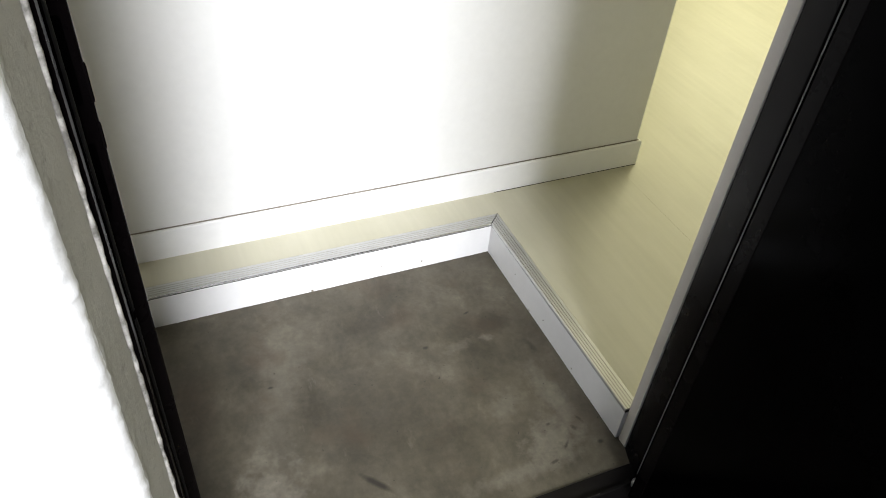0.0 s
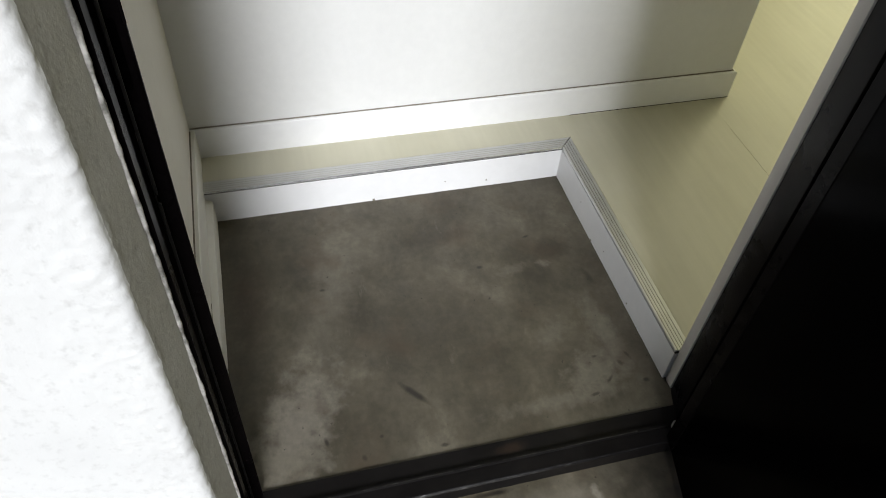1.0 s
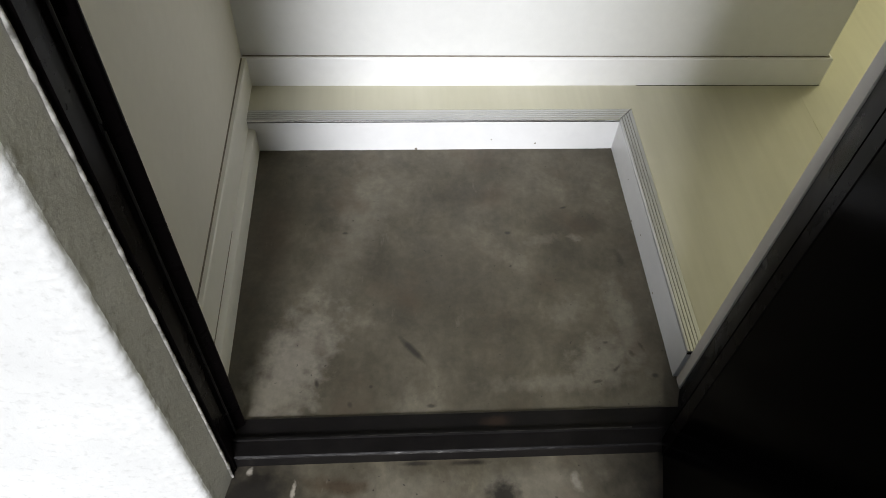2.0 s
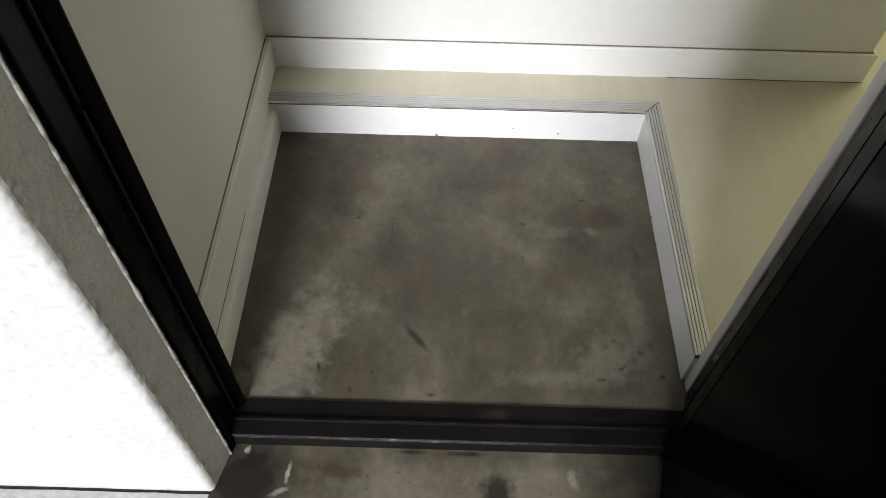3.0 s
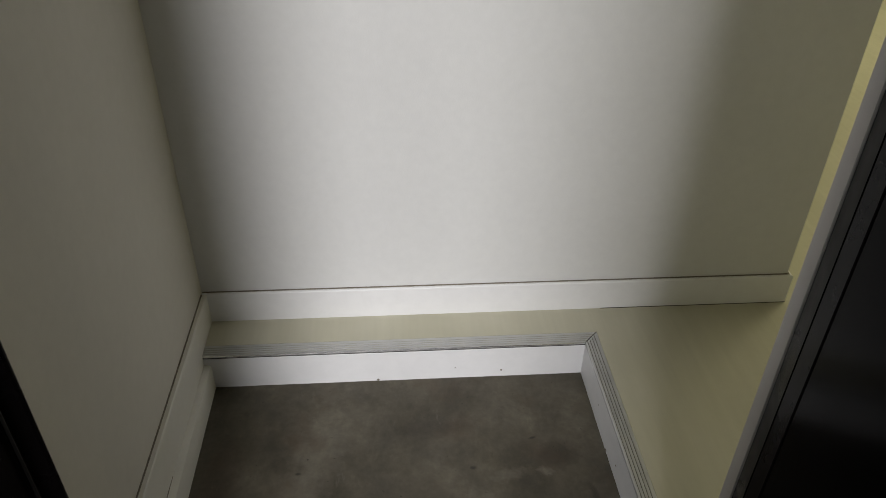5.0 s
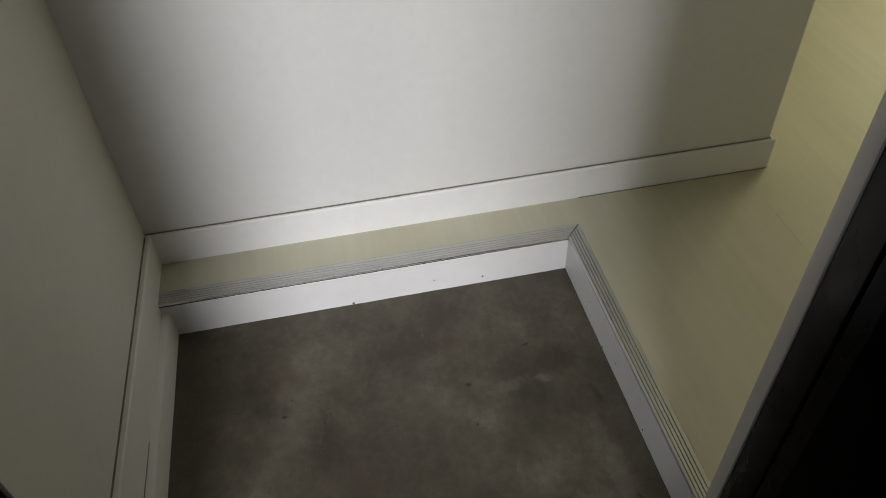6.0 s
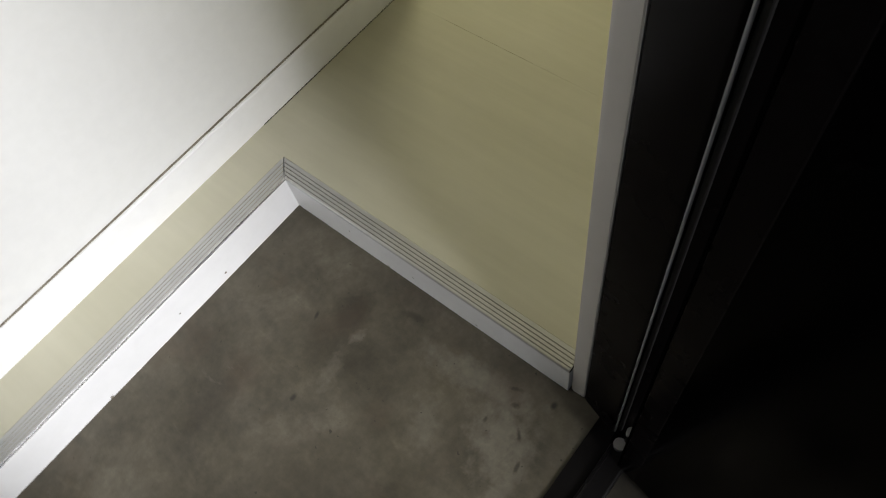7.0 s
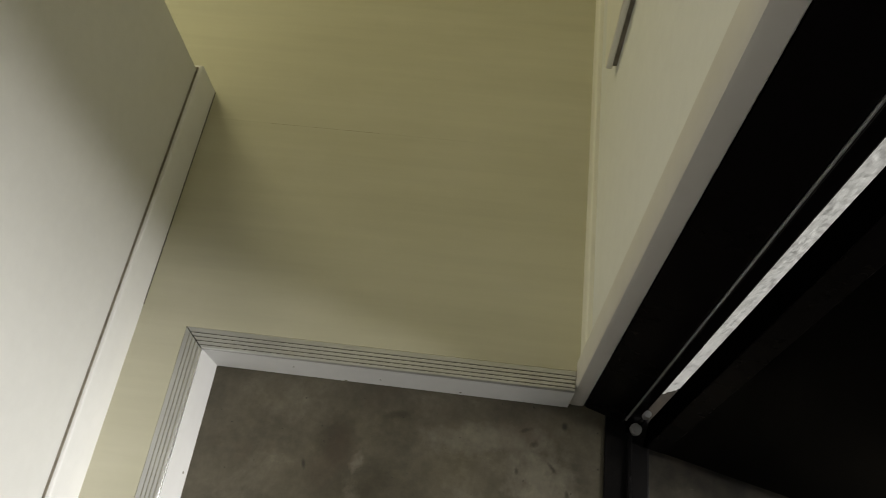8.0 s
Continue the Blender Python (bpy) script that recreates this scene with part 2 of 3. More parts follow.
k.bump(k.noise(140, 4), 0.15, 0.0008)
M_SILL = k.m
k = Mat("worn_edge", 0.38, 0.6)
k.color(k.ramp(k.noise(1.0, 5, 0.7, k.scaled(22, 120, 120)), [(0.46, (0.012, 0.011, 0.011)), (0.62, (0.055, 0.053, 0.051)), (0.78, (0.38, 0.37, 0.36))]))
M_WORN = k.m
k = Mat("dull_steel", 0.38, 0.9)
k.color(k.ramp(k.noise(60, 4), [(0.3, (0.20, 0.19, 0.18)), (0.7, (0.38, 0.37, 0.35))]))
M_STEEL = k.m
k = Mat("black_rubber", 0.7, 0, 0.3)
k.color(k.ramp(k.noise(50, 3), [(0.3, (0.006, 0.006, 0.006)), (0.7, (0.014, 0.013, 0.013))]))
M_RUBBER = k.m

# near-black without gloss: the slots' painted dark and the hinge edge's cover
k = Mat("blackout", 0.9, 0, 0.0)
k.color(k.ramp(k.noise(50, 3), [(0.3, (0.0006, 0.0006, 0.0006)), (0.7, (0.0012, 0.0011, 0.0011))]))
M_BLACKOUT = k.m

k = Mat("grey_seal", 0.45, 0, 0.4)
k.color(k.ramp(k.noise(40, 4), [(0.3, (0.22, 0.22, 0.23)), (0.7, (0.32, 0.32, 0.33))]))
M_STRIP = k.m

def plaster(name, low, high, dirt, amount):
    """Rough outside plaster: broad tone, dirt caught in the pits, coarse relief."""
    k = Mat(name, 0.85, 0, 0.25)
    c = k.ramp(k.noise(6, 5, 0.6), [(0.30, low), (0.68, high)])
    c = k.mix(k.ramp(k.noise(70, 4, 0.65), [(0.55, (0.0,)), (0.78, (amount,))]), c, dirt)
    c = k.mix(k.ramp(k.noise(19, 6, 0.7), [(0.60, (0.0,)), (0.74, (0.35,))]), c, dirt)
    k.color(c)
    k.bump(k.noise(230, 5, 0.65), 0.25, 0.003)
    return k.m


M_STUCCO = plaster("stucco", (0.68, 0.68, 0.665), (0.74, 0.74, 0.72), (0.42, 0.415, 0.39), 0.5)
# darker copy of the stucco that holds the reveal's shade in its colour
M_SHADED_STUCCO = plaster("shaded_stucco", (0.37, 0.36, 0.32), (0.45, 0.44, 0.40), (0.20, 0.19, 0.16), 0.6)
# ground concrete made paler, with the sun's brightness in its base colour
k = Mat("sunlit_concrete", 0.8, 0, 0.3)
c = k.ramp(k.noise(5, 6, 0.6), [(0.30, (0.46, 0.455, 0.44)), (0.70, (0.58, 0.575, 0.56))])
k.color(k.mix(0.8, c, k.ramp(k.noise(90, 5, 0.7), [(0.35, (0.75,)), (0.65, (1.05,))]), "MULTIPLY"))
k.bump(k.noise(160, 5, 0.65), 0.4, 0.002)
M_SUNLIT = k.m
k = Mat("sealant", 0.6, 0, 0.3)
k.color(k.ramp(k.noise(50, 5, 0.7), [(0.38, (0.14, 0.135, 0.12)), (0.62, (0.50, 0.485, 0.45))]))
M_SEAL = k.m


# ---- builders ----
def mesh_object(name, bm, material):
    me = bpy.data.meshes.new(name)
    bmesh.ops.recalc_face_normals(bm, faces=bm.faces)
    bm.to_mesh(me)
    bm.free()
    me.materials.append(material)
    return new(name, me)


def part(name, bm, material, parent, label=""):
    ob = mesh_object(name, bm, material)
    ob.parent = parent
    return tagged(ob, label)


def box(x0, x1, y0, y1, z0, z1, bevel=0.0, segments=2, into=None):
    bm = into or bmesh.new()
    made = bmesh.ops.create_cube(bm, size=1.0)["verts"]
    for v in made:
        v.co = Vector((x0 + (v.co.x + 0.5) * (x1 - x0), y0 + (v.co.y + 0.5) * (y1 - y0), z0 + (v.co.z + 0.5) * (z1 - z0)))
    if bevel:
        edges = list({e for v in made for e in v.link_edges})
        bmesh.ops.bevel(bm, geom=edges, offset=bevel, segments=segments, profile=0.6, affect="EDGES")
    return bm


def prism(outline, a, b, at, caps=True):
    """A closed outline carried from a to b; at(u, w, s) gives the place of outline point (u, w) at the station s."""
    bm = bmesh.new()
    rows = [[bm.verts.new(at(u, w, s)) for u, w in outline] for s in (a, b)]
    n = len(outline)
    for i in range(n):
        bm.faces.new((rows[0][i], rows[0][(i + 1) % n], rows[1][(i + 1) % n], rows[1][i]))
    if caps:
        bm.faces.new(rows[0])
        bm.faces.new(rows[1])
    return bm


def upright(outline, z0, z1):
    return prism(outline, z0, z1, lambda u, w, s: (u, w, s))


def smooth(ob, angle=40):
    ob.data.shade_smooth()
    ob.data.set_sharp_from_angle(angle=radians(angle))
    return ob


def structure(ob, label, category):
    return tagged(ob, label, category, kind="structure")


def cylinder(p, q, r, n=20, into=None, r2=None):
    bm = into or bmesh.new()
    p, q = Vector(p), Vector(q)
    m = Matrix.Translation((p + q) / 2) @ (q - p).to_track_quat("Z", "Y").to_matrix().to_4x4()
    bmesh.ops.create_cone(bm, cap_ends=True, segments=n, radius1=r, radius2=r if r2 is None else r2, depth=(q - p).length, matrix=m)
    return bm


# ---- plan ----
W, D = 0.800, 0.610        # entry floor, between the risers
H = 0.090                  # height of the hall floor
BACK, END = 0.732, 1.285   # back wall face and the corner where it ends
SK = 0.010                 # thickness of the skirting
HALL_X, HALL_Y, TOP = 3.6, 3.6, 2.4
FRONT = 0.012              # room face of the front wall
OUT, FACE = -0.119, -0.185  # outer end of the door frame, outside wall face

# ---- large structure ----
bm = bmesh.new()
nx, ny = 60, 50
grid = [[bm.verts.new((-0.03 + i * 0.86 / nx, -0.034 + j * 0.66 / ny, 0.0008 * noise.noise((i * 0.25, j * 0.25, 3.0)) + 0.0005 * noise.noise((i * 0.9, j * 0.9, 7.0)))) for j in range(ny + 1)] for i in range(nx + 1)]
for i in range(nx):
    for j in range(ny):
        bm.faces.new((grid[i][j], grid[i + 1][j], grid[i + 1][j + 1], grid[i][j + 1]))
box(-0.03, 0.83, -0.034, 0.626, -0.08, -0.003, into=bm)
floor_entry = smooth(mesh_object("floor_entry", bm, M_CONCRETE), 60)
structure(floor_entry, "stained grey concrete entry floor with scuffs and pale worn patches", "floor")

xs = [-150, -20, -4, -1.0] + [-0.6 + 0.1 * i for i in range(19)] + [1.6, 3.6, 20, 150]
ys = [-300, -40, -8, -2.4] + [-1.2 + 0.1 * i for i in range(12)] + [-0.04]
bm = bmesh.new()
sheet = [[bm.verts.new((x, y, -0.030)) for y in ys] for x in xs]
for i in range(len(xs) - 1):
    for j in range(len(ys) - 1):
        bm.faces.new((sheet[i][j], sheet[i + 1][j], sheet[i + 1][j + 1], sheet[i][j + 1]))
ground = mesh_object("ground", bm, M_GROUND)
structure(ground, "stained outside concrete with dark damp patches before the sill and shade painted in by the door", "ground")

# thin slab added over the ground where sunlight falls along the wall
bm = bmesh.new()
xs = [-9.0, -1.5] + [-0.8 + 0.04 * i for i in range(20)] + [0.006]
near = [FACE - 0.0060 + 0.0016 * noise.noise((x * 30, 0.0, 5.0)) for x in xs]
tops = [[bm.verts.new((x, y, z)) for x, y in zip(xs, ys_)] for ys_, z in ((near, -0.040), (near, -0.0262), ([-3.2] * len(xs), -0.0262))]
for a, b in zip(tops, tops[1:]):
    for i in range(len(xs) - 1):
        bm.faces.new((a[i], a[i + 1], b[i + 1], b[i]))
pavement = mesh_object("pavement", bm, M_SUNLIT)
structure(pavement, "concrete along the foot of the stucco wall, sunlight painted into its pale colour", "pavement")
part("joint", box(-9.0, 0.006, FACE - 0.0075, FACE - 0.001, -0.040, -0.0285), M_JOINT, pavement, "dark open joint at the wall's foot")

floor_hall = mesh_object("floor_hall", upright([(W + 0.031, 0.0), (HALL_X, 0.0), (HALL_X, HALL_Y), (END, HALL_Y), (END, BACK + 0.02), (-0.03, BACK + 0.02), (-0.03, D + 0.031), (W + 0.031, D + 0.031)], -0.08, H - 0.0045), M_SEAM)
structure(floor_hall, "raised hall floor of cream wood-grain vinyl sheet", "floor")
SEAM = 1.2365
part("vinyl_sheet", upright([(W + 0.0316, FRONT), (SEAM - 0.0001, FRONT), (SEAM - 0.0001, BACK), (-0.02, BACK), (-0.02, D + 0.0316), (W + 0.0316, D + 0.0316)], H - 0.003, H), M_VINYL, floor_hall)
for x0, x1, y1 in ((SEAM + 0.0001, 2.1484, HALL_Y), (2.1486, 3.0604, HALL_Y), (3.0606, HALL_X, HALL_Y)):
    outline = [(x0, FRONT), (x1, FRONT), (x1, y1), (x0, y1)]
    if x0 < END:
        outline = [(x0, FRONT), (x1, FRONT), (x1, y1), (END, y1), (END, BACK), (x0, BACK)]
    part("vinyl_sheet", upright(outline, H - 0.003, H), M_VINYL, floor_hall)

part("seam_dirt", box(SEAM - 0.0004, SEAM + 0.0004, 0.40, 0.60, H - 0.001, H + 0.0002), M_SEAM, floor_hall, "faint brown dirt in the open seam")
wall_north = mesh_object("wall_north", upright([(-0.14, BACK), (END, BACK), (END, HALL_Y), (END - 0.12, HALL_Y), (END - 0.12, BACK + 0.12), (-0.14, BACK + 0.12)], -0.08, TOP), M_WALL)
structure(wall_north, "white papered wall behind the step, ending at an outside corner", "wall")
wall_west = mesh_object("wall_west", box(-0.14, -0.022, -0.02, BACK, -0.08, TOP), M_SIDE)
structure(wall_west, "papered side wall of the entry, its warm shade put into the paper's colour", "wall")
wall_hall_north = mesh_object("wall_hall_north", box(END - 0.12, HALL_X + 0.12, HALL_Y, HALL_Y + 0.12, -0.08, TOP), M_WALL)
structure(wall_hall_north, "plain white wall closing the hall", "wall")

# east wall with its window opening
bm = box(HALL_X, HALL_X + 0.12, FRONT - 0.13, 1.7, -0.08, TOP)
box(HALL_X, HALL_X + 0.12, 3.0, HALL_Y, -0.08, TOP, into=bm)
box(HALL_X, HALL_X + 0.12, 1.7, 3.0, -0.08, 0.85, into=bm)
box(HALL_X, HALL_X + 0.12, 1.7, 3.0, 2.05, TOP, into=bm)
wall_east = mesh_object("wall_east", bm, M_WALL)
structure(wall_east, "plain white hall wall with a window opening", "wall")

bm = box(0.845, HALL_X, OUT + 0.02, FRONT, -0.08, TOP)
box(0.832, 0.845, -0.07, FRONT, -0.08, TOP, into=bm)
box(-0.022, 0.832, OUT + 0.02, FRONT, 2.045, TOP, into=bm)
wall_south = mesh_object("wall_south", bm, M_WALL)
structure(wall_south, "off-white papered wall beside the entrance door", "wall")
ceiling = mesh_object("ceiling", box(-0.14, HALL_X + 0.12, OUT, HALL_Y + 0.12, TOP, TOP + 0.12), M_CEIL)
structure(ceiling, "plain white ceiling", "ceiling")


# outside walls: plaster skins with a rough face and worn, rounded corners
def stucco(plan, z0, z1, dz, rough, seed, material):
    """A plaster skin over a plan line, its points moved along the line's normal by noise."""
    pts = []
    for (xa, ya), (xb, yb) in zip(plan, plan[1:]):
        n = max(1, math.ceil(math.hypot(xb - xa, yb - ya) / dz))
        if n > 80:
            n = 40
        for i in range(n):
            pts.append((xa + (xb - xa) * i / n, ya + (yb - ya) * i / n))
    pts.append(plan[-1])
    normals = []
    for i in range(len(pts)):
        a, b = pts[max(0, i - 1)], pts[min(len(pts) - 1, i + 1)]
        l = math.hypot(b[0] - a[0], b[1] - a[1]) or 1
        normals.append(((b[1] - a[1]) / l, -(b[0] - a[0]) / l))
    rows = int((z1 - z0) / dz)
    verts, faces = [], []
    for j in range(rows + 1):
        z = z0 + (z1 - z0) * j / rows
        for (x, y), (u, v) in zip(pts, normals):
            p = Vector((x * 170, y * 170, z * 170 + seed))
            edge = min(1.0, max(0.0, (x + 0.075) / 0.06))
            coarse = 2.6 * edge * max(0.0, noise.noise(p * 0.55)) if y < FACE + 0.013 else 0.0
            h = rough * ((0.25 + 0.75 * edge) * (noise.noise(p) + 0.6 * noise.noise(p * 2.3)) + 0.8 * noise.noise(p * 0.15) + coarse)
            if y > FACE + 0.013 and x < 0.1:
                h *= 0.4
            verts.append((x + u * h, y + v * h, z))
    n = len(pts)
    for j in range(rows):
        for i in range(n - 1):
            a = j * n + i
            faces.append((a, a + 1, a + n + 1, a + n))
    me = bpy.data.meshes.new("stucco")
    me.from_pydata(verts, [], faces)
    me.materials.append(material)
    me.shade_smooth()
    return new("stucco", me)


wall_facade = mesh_object("wall_facade", box(-4.0, 0.008, FACE + 0.012, OUT + 0.10, -0.08, 3.2), M_STUCCO)
structure(wall_facade, "rough white stucco outside wall in bright daylight", "wall")
skin = stucco([(-1.2, FACE), (-0.16, FACE), (0.004, FACE), (0.009, FACE + 0.0015), (0.0125, FACE + 0.005), (0.014, FACE + 0.010)], -0.030, 1.4, 0.0036, 0.0008, 0.0, M_STUCCO)
skin.parent = wall_facade
reveal = stucco([(0.0138, FACE + 0.0095), (0.027, OUT - 0.001), (0.029, OUT + 0.02)], -0.030, 1.4, 0.0036, 0.0008, 0.0, M_SHADED_STUCCO)
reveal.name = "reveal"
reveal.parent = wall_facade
tagged(reveal, "stucco of the door's reveal, its shade put into a darker colour")
part("stucco", box(-4.0, -1.2, FACE, FACE + 0.02, -0.03, 3.2), M_STUCCO, wall_facade)
part("stucco", box(-1.2, 0.02, FACE, FACE + 0.06, 1.4, 3.2), M_STUCCO, wall_facade)

bm = box(0.885, HALL_X + 0.12, FACE + 0.012, OUT + 0.02, -0.08, 3.2)
box(0.02, 0.885, FACE + 0.012, OUT + 0.02, 2.06, 3.2, into=bm)
wall_facade_right = mesh_object("wall_facade_hinge_side", bm, M_STUCCO)
structure(wall_facade_right, "rough white stucco wall seen through the door's hinge gap", "wall")
skin = stucco([(0.826, -0.080), (0.830, -0.088), (0.868, FACE + 0.012), (0.874, FACE + 0.004), (0.886, FACE), (0.93, FACE)], -0.030, 1.3, 0.0033, 0.0020, 40.0, M_STUCCO)
skin.parent = wall_facade_right

part("stucco", box(0.93, HALL_X + 0.12, FACE, FACE + 0.02, -0.03, 3.2), M_STUCCO, wall_facade_right)
part("stucco", box(0.832, 0.93, -0.16, -0.09, 1.3, 3.2), M_STUCCO, wall_facade_right)

# irregular bead of sealant between stucco and frame
bm = bmesh.new()
prev = None
for j in range(240):
    z = -0.03 + j * 0.0085
    r = 0.0023 + 0.0016 * noise.noise((z * 40, 1.0, 0.0)) + 0.0010 * noise.noise((z * 150, 2.0, 0.0))
    ring = [bm.verts.new((0.0280 + r * math.cos(a), OUT - 0.0015 + r * math.sin(a), z)) for a in (math.pi * 2 * k / 7 for k in range(7))]
    if prev:
        for k in range(7):
            bm.faces.new((prev[k], prev[(k + 1) % 7], ring[(k + 1) % 7], ring[k]))
    prev = ring
bead = smooth(mesh_object("trim_sealant", bm, M_SEAL), 80)
structure(bead, "cracked whitish sealant bead along the door frame", "trim")

# ---- step: risers, skirtings ----
riser = mesh_object("trim_riser_back", box(-0.012, W + 0.012, D, D + 0.015, -0.01, H - 0.0090, 0.0008, 1), M_WHITE)
structure(riser, "white painted riser board of the low step, scuffed at its foot", "trim")
for x, z, r in ((0.621, 0.018, 0.0022), (0.52, 0.030, 0.0014), (0.352, 0.003, 0.003)):
    bm = cylinder((x, D + 0.001, z), (x, D - 0.0006, z), r, 10)
    part("scuff", bm, M_DUST_AND_SHADE, riser)
# joint filled dark, which paints in the shade under the overhang
part("joint", box(-0.012, W + 0.004, D + 0.0008, D + 0.030, H - 0.012, H - 0.0045), M_JOINT, riser, "dark joint below the nosing, the overhang's shade put into its colour")
riser = mesh_object("trim_riser_side", box(W, W + 0.015, 0.026, D + 0.012, -0.01, H - 0.0088, 0.0008, 1), M_WHITE)
structure(riser, "white painted riser board along the hall side of the step", "trim")
for y, z, r in ((0.33, 0.030, 0.0016), (0.20, 0.012, 0.0020), (0.47, 0.045, 0.0012), (0.39, 0.004, 0.0025)):
    part("scuff", cylinder((W + 0.001, y, z), (W - 0.0005, y, z), r, 10), M_DUST_AND_SHADE, riser)
# the same shade-coloured joint below the side length
part("joint", box(W + 0.0008, W + 0.030, 0.026, D + 0.030, H - 0.012, H - 0.0046), M_JOINT, riser, "dark joint below the nosing, the overhang's shade put into its colour")


def skirting(u0, w0, u1, w1):
    """Outline of a skirting board: rounded top outer corner."""
    return [(u0, w0), (u1, w0), (u1, w1 - 0.003), (u1 - 0.001, w1 - 0.0008), (u1 - 0.003, w1), (u0, w1)]


TOPZ = 0.165
bm = bmesh.new()
stations = [(-0.020, BACK, 0, -1), (END, BACK, 1, -1), (END, HALL_Y, 1, 0)]
outline = skirting(0.0, H - 0.002, SK, TOPZ)
rows = [[bm.verts.new((x + nx_ * u, y + ny_ * u, w)) for u, w in outline] for x, y, nx_, ny_ in stations]
for a, b in zip(rows, rows[1:]):
    for i in range(len(outline)):
        j = (i + 1) % len(outline)
        bm.faces.new((a[i], a[j], b[j], b[i]))
baseboard_back = mesh_object("baseboard_back", bm, M_WHITE)
structure(baseboard_back, "white skirting board along the back wall, wrapped round its corner", "baseboard")
# strip whose colour joins dust with the shade on the skirting's top
bm = upright([(-0.020, BACK - 0.0005), (-0.020, BACK - 0.0040), (END + 0.0040, BACK - 0.0040), (END + 0.0040, HALL_Y), (END + 0.0005, HALL_Y), (END + 0.0005, BACK - 0.0005)], TOPZ - 0.001, TOPZ + 0.0010)
part("dust_and_shade", bm, M_DUST_AND_SHADE, baseboard_back, "grey dust and painted shade on the skirting's top edge")

part("joint", box(0.86, END + SK, BACK - SK - 0.0010, BACK - SK + 0.001, H - 0.001, H + 0.0012), M_JOINT, baseboard_back, "dark joint at the floor")
bm = prism([(-0.022, 0.064), (-0.0100, 0.064), (-0.0100, TOPZ - 0.002), (-0.0120, TOPZ), (-0.022, TOPZ)], -0.02, BACK - SK + 0.001, lambda u, w, s: (u, s, w))
baseboard_left = mesh_object("baseboard_side", bm, M_LEFT)
structure(baseboard_left, "cream painted skirting of the entry's side wall", "baseboard")
bm = prism([(-0.0225, TOPZ - 0.001), (-0.0190, TOPZ - 0.001), (-0.0190, TOPZ + 0.0006), (-0.0225, TOPZ + 0.0006)], -0.02, BACK - SK, lambda u, w, s: (u, s, w))
part("dust_and_shade", bm, M_DUST_AND_SHADE, baseboard_left)
bm = prism([(-0.022, -0.01), (0.0045, -0.01), (0.0045, 0.058), (0.0030, 0.062), (-0.0090, 0.0665), (-0.022, 0.0665)], -0.02, D + 0.002, lambda u, w, s: (u, s, w))
board_left = smooth(mesh_object("baseboard_foot", bm, M_LEFT), 30)
structure(board_left, "cream painted foot board with a crack along its top", "baseboard")
bm = bmesh.new()
prev = None
for j in range(30):
    y = 0.02 + j * 0.0105
    h = 0.0010 * min(1.0, (30 - j) / 6) + 0.0003 * noise.noise((y * 80, 0, 0))
    z = 0.0675 + 0.0006 * noise.noise((y * 20, 3, 0))
    ring = [bm.verts.new((-0.0105, y, z - h)), bm.verts.new((-0.0090, y, z - h)), bm.verts.new((-0.0090, y, z + h)), bm.verts.new((-0.0105, y, z + h))]
    if prev:
        for q in range(4):
            bm.faces.new((prev[q], prev[(q + 1) % 4], ring[(q + 1) % 4], ring[q]))
    prev = ring
part("crack", bm, M_DUST_AND_SHADE, board_left, "dark open crack")

bm = prism([(FRONT, H - 0.002), (FRONT + 0.009, H - 0.002), (FRONT + 0.009, 0.138), (FRONT + 0.007, 0.140), (FRONT, 0.140)], 0.834, HALL_X, lambda u, w, s: (s, u, w))
baseboard_front = mesh_object("baseboard_front", bm, M_LEFT)
structure(baseboard_front, "narrow cream skirting below the wall beside the door", "baseboard")

# white casing post at the end of the front wall, by the riser
casing = mesh_object("trim_casing", upright([(0.845, 0.0005), (0.8065, 0.0005), (0.8050, 0.002), (0.8050, 0.019), (0.8065, 0.0235), (0.810, 0.0255), (0.845, 0.0255)], -0.005, 2.06), M_CASING)
smooth(casing, 30)
structure(casing, "grey-white painted casing strip beside the black door frame", "trim")

# ---- step nosing: ribbed aluminium, two lengths mitred at the corner ----
RIBS = [(0.0010, -0.0056), (-0.0006, -0.0055), (-0.0012, -0.0050), (-0.0012, -0.0036), (-0.0008, -0.0016), (0.0000, -0.0003), (0.0010, 0.0003)]
for g in range(4):
    u = 0.0040 + g * 0.0062
    RIBS += [(u, 0.0004), (u + 0.0005, -0.0010), (u + 0.0012, -0.0010), (u + 0.0017, 0.0004)]
RIBS += [(0.0270, 0.0004), (0.0306, 0.0004), (0.0312, 0.0000), (0.0312, -0.0040), (0.0, -0.0040)]
nosing = tagged(new("step_nosing"), "ribbed aluminium nosing mitred round the low step's edge", "step nosing")
nosing.location = (W, D, H)


def nosing_length(which):
    bm = bmesh.new()
    rows = []
    for s in (0, 1):
        row = []
        for u, w in RIBS:
            if which == "back":
                p = (-0.0142 - W if s == 0 else u - 0.0012, u, w)
            else:
                p = (u, u - 0.0012 if s == 0 else 0.0265 - D, w)
            row.append(bm.verts.new(p))
        rows.append(row)
    n = len(RIBS)
    for i in range(n):
        bm.faces.new((rows[0][i], rows[0][(i + 1) % n], rows[1][(i + 1) % n], rows[1][i]))
    bmesh.ops.triangulate(bm, faces=[bm.faces.new(rows[0]), bm.faces.new(rows[1])])
    return bm


